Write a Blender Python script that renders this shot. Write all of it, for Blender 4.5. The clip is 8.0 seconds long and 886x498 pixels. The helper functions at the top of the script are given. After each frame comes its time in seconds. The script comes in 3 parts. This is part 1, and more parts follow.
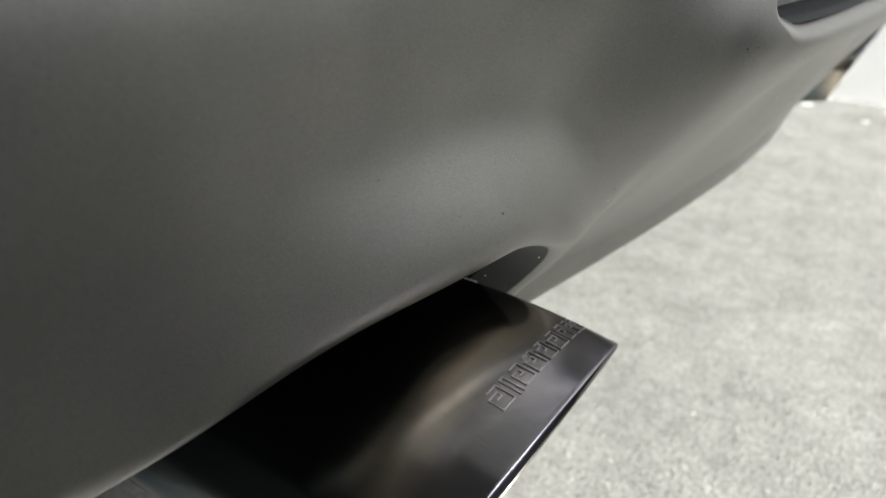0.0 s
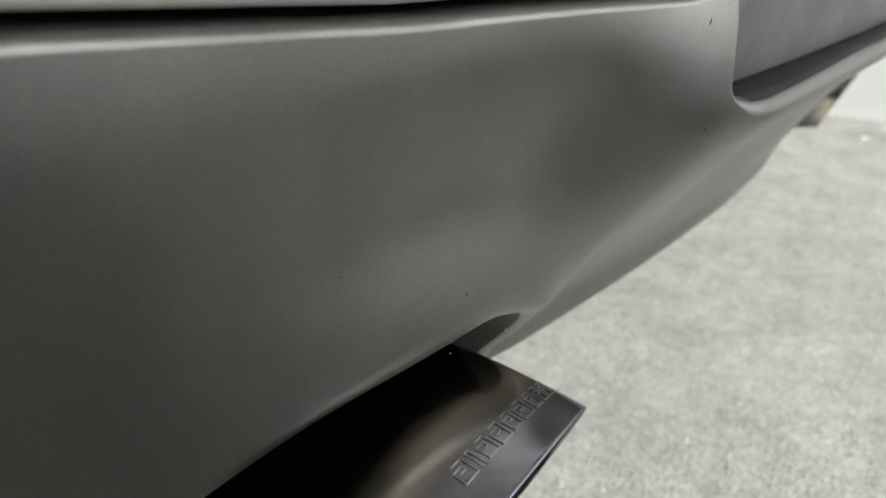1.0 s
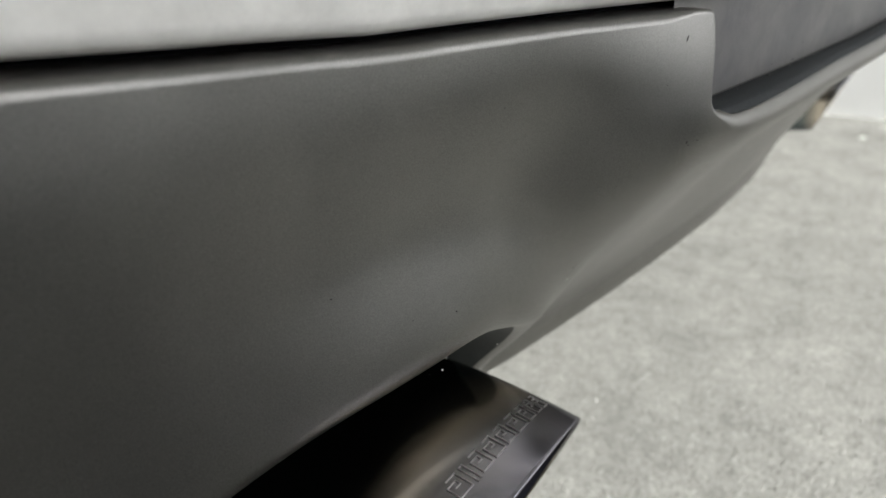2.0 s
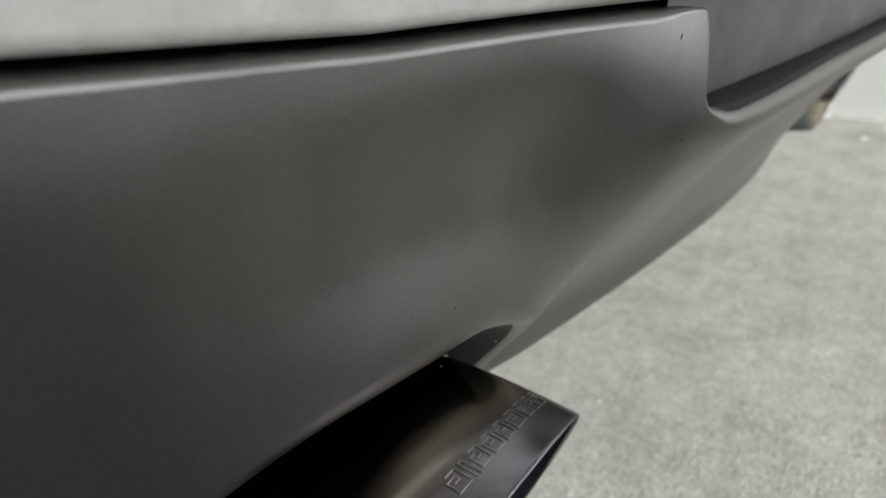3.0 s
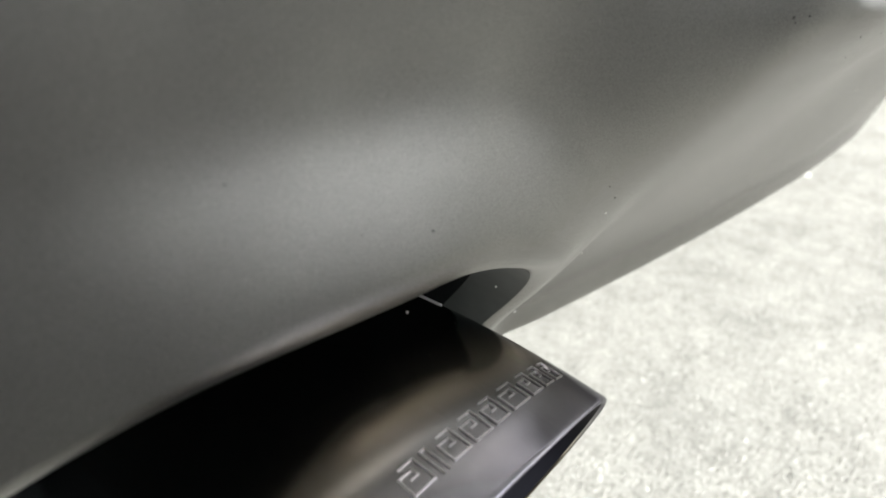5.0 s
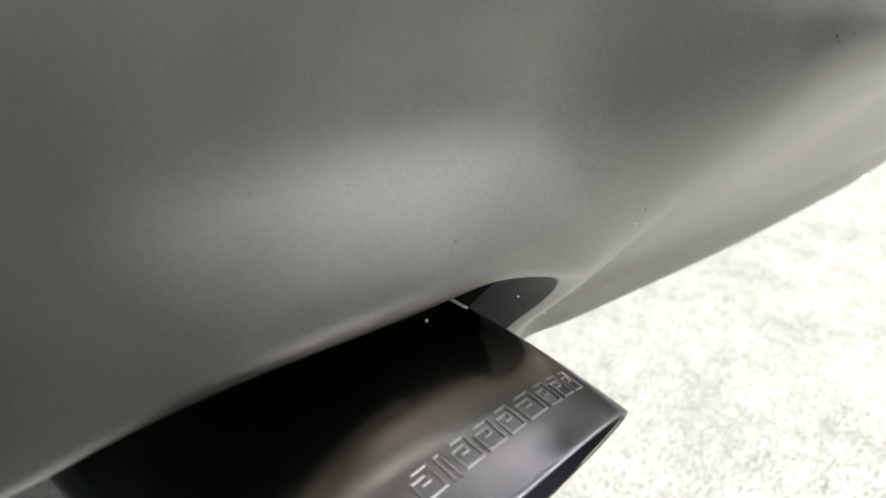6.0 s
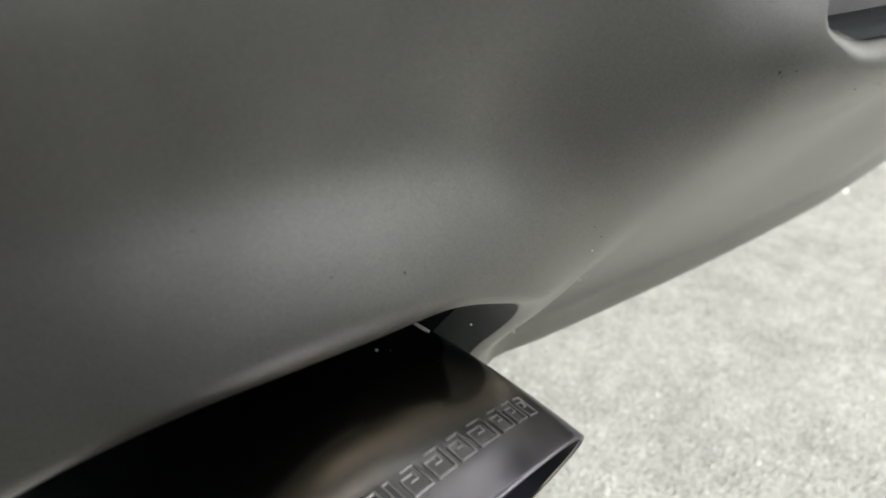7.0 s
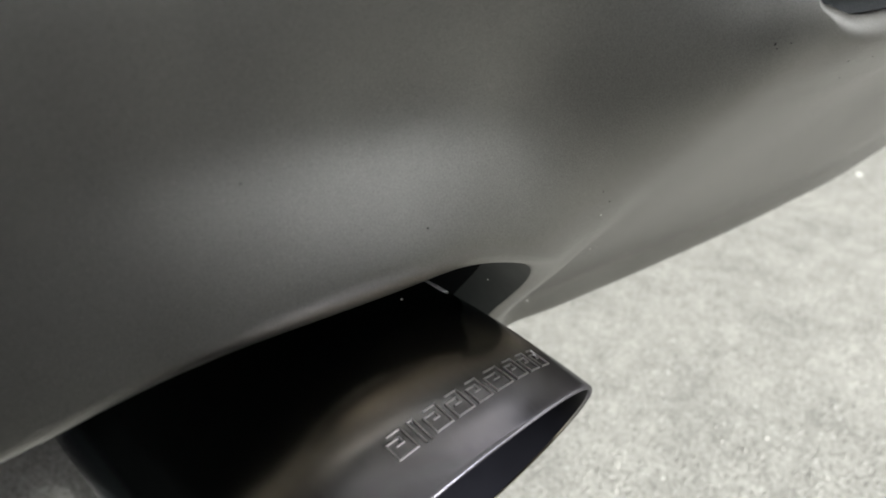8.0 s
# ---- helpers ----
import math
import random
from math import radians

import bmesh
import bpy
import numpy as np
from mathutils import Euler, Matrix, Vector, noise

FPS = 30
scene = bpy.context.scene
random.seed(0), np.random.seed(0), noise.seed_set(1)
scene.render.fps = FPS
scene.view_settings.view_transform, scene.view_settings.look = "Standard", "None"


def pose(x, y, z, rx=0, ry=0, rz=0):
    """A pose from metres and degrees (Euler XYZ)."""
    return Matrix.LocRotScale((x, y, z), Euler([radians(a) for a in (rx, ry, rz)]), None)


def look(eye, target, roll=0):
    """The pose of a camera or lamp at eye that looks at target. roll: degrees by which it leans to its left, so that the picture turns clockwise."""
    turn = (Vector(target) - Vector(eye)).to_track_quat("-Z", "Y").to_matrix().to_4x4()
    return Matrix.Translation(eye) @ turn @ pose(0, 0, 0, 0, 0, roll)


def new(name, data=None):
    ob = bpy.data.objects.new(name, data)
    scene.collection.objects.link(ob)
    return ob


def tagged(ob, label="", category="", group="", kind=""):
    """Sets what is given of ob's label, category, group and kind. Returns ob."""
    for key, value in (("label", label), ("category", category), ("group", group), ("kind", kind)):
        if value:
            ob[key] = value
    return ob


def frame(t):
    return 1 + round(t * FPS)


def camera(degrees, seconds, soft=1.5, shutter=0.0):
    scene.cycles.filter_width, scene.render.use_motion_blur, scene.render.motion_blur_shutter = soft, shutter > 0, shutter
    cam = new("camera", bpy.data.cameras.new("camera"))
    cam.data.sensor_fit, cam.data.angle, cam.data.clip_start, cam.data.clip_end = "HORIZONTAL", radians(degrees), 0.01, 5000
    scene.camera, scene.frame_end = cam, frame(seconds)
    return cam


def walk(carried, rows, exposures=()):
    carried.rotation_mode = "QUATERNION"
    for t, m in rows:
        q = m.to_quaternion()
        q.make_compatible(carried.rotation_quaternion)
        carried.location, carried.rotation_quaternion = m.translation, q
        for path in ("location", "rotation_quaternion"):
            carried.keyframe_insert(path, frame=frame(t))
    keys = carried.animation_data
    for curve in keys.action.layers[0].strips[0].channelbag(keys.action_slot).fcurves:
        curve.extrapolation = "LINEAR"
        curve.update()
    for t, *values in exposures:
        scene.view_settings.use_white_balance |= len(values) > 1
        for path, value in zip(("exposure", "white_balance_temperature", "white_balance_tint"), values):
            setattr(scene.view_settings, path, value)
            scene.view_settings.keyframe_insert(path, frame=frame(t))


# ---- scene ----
cam = camera(63.0, 8.0)
PATH = [
    (0, (0.086, -0.246, 0.567), (-0.938, 1.221, -0.328), -0.5),
    (0.5, (0.094, -0.225, 0.595), (-0.929, 1.258, -0.274), -0.5),
    (1, (0.098, -0.237, 0.596), (-0.946, 1.227, -0.28), -1.0),
    (1.5, (0.103, -0.237, 0.602), (-0.954, 1.226, -0.26), -2.1),
    (3, (0.109, -0.239, 0.6), (-0.961, 1.228, -0.238), -3.3),
    (3.5, (0.114, -0.246, 0.601), (-0.979, 1.202, -0.241), -3.5),
    (4, (0.088, -0.223, 0.564), (-1.0, 1.197, -0.331), -1.8),
    (4.5, (0.084, -0.179, 0.546), (-1.035, 1.208, -0.362), -1.2),
    (6, (0.087, -0.165, 0.555), (-1.152, 1.073, -0.41), -0.2),
    (6.5, (0.09, -0.16, 0.552), (-1.142, 1.099, -0.395), 0.8),
    (7, (0.095, -0.157, 0.562), (-1.135, 1.105, -0.383), 0.4),
    (7.5, (0.103, -0.164, 0.563), (-1.127, 1.096, -0.385), -0.2),
    (8, (0.108, -0.173, 0.563), (-1.136, 1.052, -0.412), -0.1),
]
walk(cam, [(t, look(eye, target, roll)) for t, eye, target, roll in PATH],
     exposures=[(0.0, 2.17), (0.5, 2.32), (1.0, 1.92), (1.5, 1.90), (3.0, 1.60), (3.5, 1.61), (4.0, 1.87), (4.5, 2.32), (6.0, 2.88), (6.5, 2.37), (7.0, 2.32), (7.5, 2.37), (8.0, 2.19)])
cam.data.dof.use_dof, cam.data.dof.focus_distance, cam.data.dof.aperture_fstop = True, 0.26, 10.0

# ---- sky and sun ----
world = bpy.data.worlds.new("overcast_sky")
scene.world = world
world.use_nodes = True
wn = world.node_tree
wn.nodes.clear()
sky = wn.nodes.new("ShaderNodeTexSky")
sky.sky_type, sky.sun_disc = "NISHITA", False
SUN_ELEV, SUN_AZ = 36.5, 96.0
sky.sun_elevation, sky.sun_rotation = radians(SUN_ELEV), radians(SUN_AZ)
grey = wn.nodes.new("ShaderNodeHueSaturation")
grey.inputs["Saturation"].default_value = 0.24
back = wn.nodes.new("ShaderNodeBackground")
back.inputs["Strength"].default_value = 0.15
wout = wn.nodes.new("ShaderNodeOutputWorld")
wn.links.new(sky.outputs[0], grey.inputs["Color"])
wn.links.new(grey.outputs[0], back.inputs["Color"])
wn.links.new(back.outputs[0], wout.inputs["Surface"])
sun = new("sun", bpy.data.lights.new("sun", "SUN"))
sun.data.energy, sun.data.angle, sun.data.color = 2.4, radians(1), (0.955, 0.975, 0.925)
az, el = radians(SUN_AZ), radians(SUN_ELEV)
sun.matrix_world = look((3 * math.sin(az) * math.cos(el), 3 * math.cos(az) * math.cos(el), 3 * math.sin(el)), (0, 0, 0))


# ---- materials ----
class Mat:
    """A node material with a Principled surface and a few shorthands."""

    def __init__(self, name, color, rough=0.5, metal=0.0, spec=0.5):
        self.m = bpy.data.materials.new(name)
        self.m.use_nodes = True
        self.t = self.m.node_tree
        self.b = self.t.nodes["Principled BSDF"]
        self.b.inputs["Base Color"].default_value = (*color, 1)
        self.b.inputs["Roughness"].default_value = rough
        self.b.inputs["Metallic"].default_value = metal
        self.b.inputs["Specular IOR Level"].default_value = spec
        self.co = self.t.nodes.new("ShaderNodeTexCoord").outputs["Object"]

    def link(self, a, b):
        self.t.links.new(a, b)

    def scaled(self, v):
        n = self.t.nodes.new("ShaderNodeMapping")
        n.inputs["Scale"].default_value = v
        self.link(self.co, n.inputs["Vector"])
        return n.outputs[0]

    def noise(self, scale, detail=4, rough=0.6, co=None):
        n = self.t.nodes.new("ShaderNodeTexNoise")
        n.inputs["Scale"].default_value, n.inputs["Detail"].default_value = scale, detail
        n.inputs["Roughness"].default_value = rough
        self.link(co or self.co, n.inputs["Vector"])
        return n.outputs["Fac"]

    def voronoi(self, scale, out="Distance", feature="F1"):
        n = self.t.nodes.new("ShaderNodeTexVoronoi")
        n.feature = feature
        n.inputs["Scale"].default_value = scale
        self.link(self.co, n.inputs["Vector"])
        return n.outputs[out]

    def ramp(self, fac, *stops):
        n = self.t.nodes.new("ShaderNodeValToRGB")
        e = n.color_ramp.elements
        while len(e) < len(stops):
            e.new(0.5)
        for el_, (p, c) in zip(e, stops):
            el_.position = p
            el_.color = (*c, 1) if isinstance(c, tuple) else (c, c, c, 1)
        self.link(fac, n.inputs["Fac"])
        return n.outputs["Color"]

    def mix(self, fac, a, b, mode="MIX"):
        n = self.t.nodes.new("ShaderNodeMix")
        n.data_type, n.blend_type = "RGBA", mode
        for sock, v in ((n.inputs[0], fac), (n.inputs[6], a), (n.inputs[7], b)):
            if isinstance(v, (int, float)):
                sock.default_value = v
            elif isinstance(v, tuple):
                sock.default_value = (*v, 1)
            else:
                self.link(v, sock)
        return n.outputs[2]

    def bump(self, height, dist, strength=1.0, over=None):
        n = self.t.nodes.new("ShaderNodeBump")
        n.inputs["Distance"].default_value, n.inputs["Strength"].default_value = dist, strength
        self.link(height, n.inputs["Height"])
        if over:
            self.link(over, n.inputs["Normal"])
        self.link(n.outputs[0], self.b.inputs["Normal"])
        return n.outputs[0]

    def set(self, sock, v):
        self.link(v, self.b.inputs[sock])


def plastic_grey():
    k = Mat("satin_grey_metallic_paint", (0.3, 0.295, 0.28), 0.38, 1.0)
    fine = k.noise(2900, 2, 0.7)
    wide = k.noise(14, 5, 0.6)
    base = k.ramp(wide, (0.3, (0.210, 0.206, 0.197)), (0.7, (0.250, 0.246, 0.234)))
    k.set("Base Color", k.mix(0.6, base, k.ramp(fine, (0.3, 0.30), (0.7, 0.72)), "OVERLAY"))
    k.set("Roughness", k.ramp(wide, (0.3, 0.32), (0.75, 0.38)))
    k.bump(fine, 0.00018, 0.55)
    return k.m


def steel_dark():
    k = Mat("brushed_dark_steel", (0.36, 0.36, 0.37), 0.24, 1.0)
    k.b.inputs["Specular Tint"].default_value = (0.35, 0.35, 0.37, 1)
    lines = k.noise(9, 4, 0.7, k.scaled((1, 90, 90)))
    wide = k.noise(30, 4)
    k.set("Roughness", k.ramp(wide, (0.3, 0.16), (0.75, 0.21)))
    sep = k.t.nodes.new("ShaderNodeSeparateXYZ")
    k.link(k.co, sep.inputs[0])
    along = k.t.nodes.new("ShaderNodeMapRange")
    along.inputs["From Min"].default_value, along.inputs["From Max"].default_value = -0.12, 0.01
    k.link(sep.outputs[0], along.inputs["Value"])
    # reflections painted in along the tip: warm band of bumper, lilac at mouth
    painted_reflection = k.ramp(along.outputs[0], (0.0, (0.17, 0.20, 0.205)), (0.54, (0.19, 0.215, 0.215)), (0.62, (0.44, 0.41, 0.36)), (0.70, (0.82, 0.73, 0.61)), (0.79, (0.34, 0.33, 0.325)), (0.88, (0.33, 0.32, 0.34)), (1.0, (0.34, 0.33, 0.38)))
    k.set("Base Color", k.mix(0.5, painted_reflection, k.ramp(lines, (0.3, 0.42), (0.7, 0.58)), "OVERLAY"))
    k.bump(lines, 0.00004, 0.06)
    return k.m


def cement():
    k = Mat("grey_cement_ground", (0.3, 0.29, 0.27), 0.9, 0, 0.2)
    wide = k.noise(2.2, 6, 0.65)
    mid = k.noise(42, 5, 0.7)
    grain = k.noise(210, 3, 0.7)
    stone = k.voronoi(170, "Color")
    cell = k.voronoi(170)
    base = k.ramp(wide, (0.3, (0.24, 0.235, 0.222)), (0.7, (0.31, 0.302, 0.284)))
    base = k.mix(0.5, base, k.ramp(mid, (0.3, 0.3), (0.7, 0.7)), "OVERLAY")
    base = k.mix(0.65, base, k.ramp(grain, (0.32, 0.17), (0.68, 0.83)), "OVERLAY")
    base = k.mix(0.4, base, k.ramp(k.noise(10, 4, 0.6), (0.35, 0.34), (0.65, 0.66)), "OVERLAY")
    sep = k.t.nodes.new("ShaderNodeSeparateColor")
    k.link(stone, sep.inputs[0])
    pick = k.ramp(sep.outputs[0], (0.93, 0.0), (0.95, 1.0))
    dark = k.ramp(sep.outputs[1], (0.95, 0.0), (0.97, 1.0))
    round_ = k.ramp(cell, (0.25, 1.0), (0.42, 0.0))
    base = k.mix(k.mix(1.0, pick, round_, "MULTIPLY"), base, (0.46, 0.455, 0.435))
    base = k.mix(k.mix(1.0, dark, round_, "MULTIPLY"), base, (0.15, 0.147, 0.135))
    k.set("Base Color", base)
    n = k.bump(grain, 0.005, 0.9)
    k.bump(round_, 0.002, 0.4, n)
    return k.m


def plaster_white():
    k = Mat("white_wall_paint", (0.82, 0.81, 0.79), 0.8)
    n = k.noise(6, 6, 0.6)
    k.set("Base Color", k.ramp(n, (0.3, (0.78, 0.775, 0.76)), (0.7, (0.86, 0.855, 0.84))))
    k.bump(k.noise(60, 4), 0.003, 0.3)
    return k.m


def plain(name, color, rough, metal=0.0):
    k = Mat(name, color, rough, metal)
    n = k.noise(40, 5, 0.65)
    c = tuple(0.85 * v for v in color), tuple(min(1, 1.12 * v) for v in color)
    k.set("Base Color", k.ramp(n, (0.3, c[0]), (0.7, c[1])))
    return k.m


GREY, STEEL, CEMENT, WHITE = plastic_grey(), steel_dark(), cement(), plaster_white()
CREAM = plain("pale_body_paint", (0.88, 0.87, 0.83), 0.45)
BLACK = plain("black_underside_and_shade", (0.008, 0.009, 0.010), 0.9)
BLACK.node_tree.nodes["Principled BSDF"].inputs["Specular IOR Level"].default_value = 0.1
SOOT = plain("sooty_inner_steel", (0.012, 0.012, 0.016), 0.4)
SOOT.node_tree.nodes["Principled BSDF"].inputs["Specular IOR Level"].default_value = 0.12
PALE = plain("pale_dust", (0.75, 0.74, 0.7), 0.7)
# for the added roof, pale so that it bounces light onto the tailgate
ADDED_ROOF = plain("pale_added_roof", (0.66, 0.66, 0.65), 0.8)
DARKWALL = plain("dark_added_wall", (0.06, 0.06, 0.058), 0.9)


# ---- builders ----
def part(name, bm, material, parent=None, label="", smooth=False):
    me = bpy.data.meshes.new(name)
    bmesh.ops.recalc_face_normals(bm, faces=bm.faces)
    bm.to_mesh(me)
    bm.free()
    if smooth:
        me.polygons.foreach_set("use_smooth", [True] * len(me.polygons))
    me.materials.append(material)
    ob = new(name, me)
    ob.parent = parent
    if label:
        ob["label"] = label
    return ob


def grid(bm, rows, close=False):
    """Faces between rows of points; close joins each row's ends."""
    vs = [[bm.verts.new(p) for p in r] for r in rows]
    for a, b in zip(vs, vs[1:]):
        for i in range(len(a) - (0 if close else 1)):
            j = (i + 1) % len(a)
            bm.faces.new((a[i], a[j], b[j], b[i]))
    return vs


def box(bm, x0, y0, z0, x1, y1, z1, bevel=0.0):
    r = bmesh.ops.create_cube(bm, size=1.0, matrix=Matrix.LocRotScale(((x0 + x1) / 2, (y0 + y1) / 2, (z0 + z1) / 2), None, (x1 - x0, y1 - y0, z1 - z0)))
    if bevel:
        bmesh.ops.bevel(bm, geom=list({e for v in r["verts"] for e in v.link_edges}), offset=bevel, segments=3, affect="EDGES", profile=0.5)


def step(a, b, v):
    u = np.clip((v - a) / (b - a), 0, 1)
    return u * u * (3 - 2 * u)


# ---- ground, white wall, unseen light-shaping walls and roof ----
bm = bmesh.new()
box(bm, -60, -60, -0.3, 60, 60, 0)
tagged(part("ground", bm, CEMENT), "pale grey worn cement ground with fine stone grains", "ground", kind="structure")
WALL_Y, WALL_TOP = 2.136, 2.3
bm = bmesh.new()
box(bm, -6, WALL_Y, 0, 6, WALL_Y + 0.2, WALL_TOP)
tagged(part("wall_north", bm, WHITE), "plain white painted wall standing on the cement ground", "wall", kind="structure")

# unseen dark wall, added so the bumper's outer end and tip mirror something dark
bm = bmesh.new()
box(bm, -6, -0.8, 0, 0.6, -0.6, WALL_TOP)
tagged(part("unseen_wall_south", bm, DARKWALL), "unseen dark wall added to darken the bumper's reflections", "wall", kind="structure")

# unseen stepped wall, added to shade the ground that the bumper mirrors
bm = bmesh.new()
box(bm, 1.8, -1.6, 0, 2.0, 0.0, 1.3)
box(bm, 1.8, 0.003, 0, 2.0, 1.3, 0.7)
tagged(part("unseen_wall_east", bm, DARKWALL), "unseen stepped dark wall added to shade ground behind the car", "wall", kind="structure")

# unseen roof, added to keep the sun off bumper, tailgate and exhaust tips
bm = bmesh.new()
box(bm, -6, -0.8, WALL_TOP + 0.002, 2.60, WALL_Y + 0.2, WALL_TOP + 0.15)
tagged(part("unseen_shade_roof", bm, ADDED_ROOF), "unseen pale roof added to keep the sun off the car", "roof", kind="structure")

# ---- the car's rear ----
MID = 0.42          # the car's middle across
TOP, BOTTOM = 0.562, 0.321
ARCH_Y, CREST = -0.045, 0.4385     # the opening's crest
ARCH_W, ARCH_N = 0.104, 2.4      # how far the opening reaches inwards, and how square it is


def hem(y):
    """Height of the lower edge above the exhaust tip, outwards of the opening's crest."""
    return CREST + 0.004 * float(1 - step(-0.13, ARCH_Y, y)) - min(0.045, 0.2 * (-0.117 - y + math.hypot(-0.117 - y, 0.02)) - 0.0004)


# how far the skin stands out past its lower edge, by height: beside the recess, and in the car's middle
FACE = np.array([(0.25, -0.004), (0.322, 0.0), (0.340, 0.003), (0.36, 0.018), (0.383, 0.040), (0.41, 0.065), (0.441, 0.093), (0.47, 0.117), (0.490, 0.134), (0.51, 0.143), (0.54, 0.142), (0.60, 0.134)])
MIDDLE = np.array([(0.25, -0.004), (0.322, 0.0), (0.340, 0.004), (0.36, 0.018), (0.40, 0.042), (0.44, 0.064), (0.47, 0.086), (0.485, 0.108), (0.497, 0.134), (0.508, 0.142), (0.60, 0.138)])
ZS = np.arange(0.25, 0.6, 0.001)
# plan of the skin at its lowest, across the car
EDGE = np.array([(-0.60, -0.42), (-0.45, -0.265), (-0.30, -0.185), (-0.16, -0.147), (-0.10, -0.140), (-0.05, -0.136), (0.0, -0.132), (0.05, -0.121), (0.1, -0.109), (0.19, -0.093), (0.27, -0.080), (0.345, -0.070), (0.44, -0.059), (0.57, -0.053), (0.72, -0.061), (0.85, -0.088), (0.96, -0.112), (1.14, -0.15), (1.29, -0.23), (1.44, -0.38)])
YS = np.arange(-0.6, 1.44, 0.002)


def smoothed(table, at, sigma):
    v = np.interp(at, table[:, 0], table[:, 1])
    n = int(4 * sigma / (at[1] - at[0]))
    k = np.exp(-0.5 * (np.arange(-n, n + 1) * (at[1] - at[0]) / sigma) ** 2)
    return np.convolve(np.pad(v, n, mode="reflect", reflect_type="odd"), k / k.sum(), "valid")


FACE_S, MIDDLE_S, EDGE_S = smoothed(FACE, ZS, 0.008), smoothed(MIDDLE, ZS, 0.006), smoothed(EDGE, YS, 0.016)


EVEN_S = smoothed(np.array([(0.25, 0.0), (0.432, 0.0), (0.50, 0.6), (0.545, 1.0), (0.60, 1.0)]), ZS, 0.008)
FLAT_Y = np.arange(-0.6, 1.0, 0.002)
FLAT_S = smoothed(np.array([(-0.60, 0.25), (-0.15, 0.30), (-0.10, 0.30), (-0.05, 0.43), (0.003, 0.67), (0.062, 1.0), (1.0, 1.0)]), FLAT_Y, 0.006)


def edge(y):
    return float(np.interp(y, YS, EDGE_S))


FLARE_AT = np.arange(-0.15, 0.2, 0.001)
FLARE_S = smoothed(np.array([(-0.15, 1.15), (0.006, 1.1), (0.014, 1.0), (0.060, 0.0), (0.2, 0.0)]), FLARE_AT, 0.009)


def flare(near, z):
    """The lip that swells out round the exhaust opening, highest close to its edge."""
    if near < ARCH_Y:
        s_ = z - CREST + (hem(ARCH_Y) - hem(near)) * float(1 - step(-0.07, ARCH_Y, near))
    else:
        s_ = ((((near - ARCH_Y) / ARCH_W) ** ARCH_N + (max(0.0, z - BOTTOM) / (CREST - BOTTOM)) ** ARCH_N) ** (1 / ARCH_N) - 1) * (CREST - BOTTOM)
    s_ *= 1 + 0.3 * float(step(-0.03, 0.04, near))
    high = 0.006 + 0.0147 * float(step(-0.175, -0.040, near)) - 0.006 * float(step(-0.005, 0.045, near)) - 0.0147 * float(step(0.07, 0.12, near))
    return high * float(np.interp(s_, FLARE_AT, FLARE_S))


def surface(y, z):
    near = MID - abs(y - MID)
    w = step(0.06, 0.34, near)
    d = (1 - w) * np.interp(z, ZS, FACE_S) + w * np.interp(z, ZS, MIDDLE_S)
    d += 0.006 * step(0.04, 0.10, near) * (1 - step(0.10, 0.25, near)) * step(0.486, 0.510, z)
    # outwards, over the exhaust, the skin is flatter and stands upright
    low_d = 0.0835
    even = 0.0595 * float(np.interp(z, ZS, EVEN_S))
    crease = float(step(-0.02, 0.06, near))
    over = 0.5 * (d - low_d + math.hypot(d - low_d, 0.005))
    d = d - over + (crease * over + (1 - crease) * even) * float(np.interp(near, FLAT_Y, FLAT_S))
    ridge = 0.064 + 0.36 * max(0, z - 0.335)
    d += 0.0009 * math.exp(-((near - ridge) / 0.014) ** 2) * step(0.325, 0.335, z) * (1 - step(0.36, 0.42, z))
    d += 0.003 * float(step(0.08, 0.13, near)) * float(1 - step(0.325, 0.340, z))   # rolled strip along the lower edge
    d -= 0.0022 * float(step(-0.01, 0.05, near)) * (max(0.0, z - 0.512) / 0.05) ** 2       # leans in towards the panel gap
    return edge(y) + d + flare(near, z)


def notch_top(y):
    near = MID - abs(y - MID)
    return np.interp(near, [0.0585, 0.0640, 0.0665, 0.0673, 0.0679, 0.0686, 0.0704, 0.0740, 0.082, 0.3], [TOP, 0.5610, 0.557, 0.552, 0.540, 0.5295, 0.5240, 0.5205, 0.519, 0.519])


def rise(y):
    near = MID - abs(y - MID)
    return float(np.interp(near, [-0.3, -0.17, -0.1, -0.066, 0.05], [0.016, 0.0125, 0.006, 0.003, 0.0]))


def arch(th):
    """The opening's inner side: from its crest (quarter turn) down to its foot (half turn)."""
    c, s_ = math.cos(th), math.sin(th)
    return ARCH_Y + ARCH_W * abs(c) ** (2 / ARCH_N), BOTTOM + (CREST - BOTTOM) * abs(s_) ** (2 / ARCH_N)


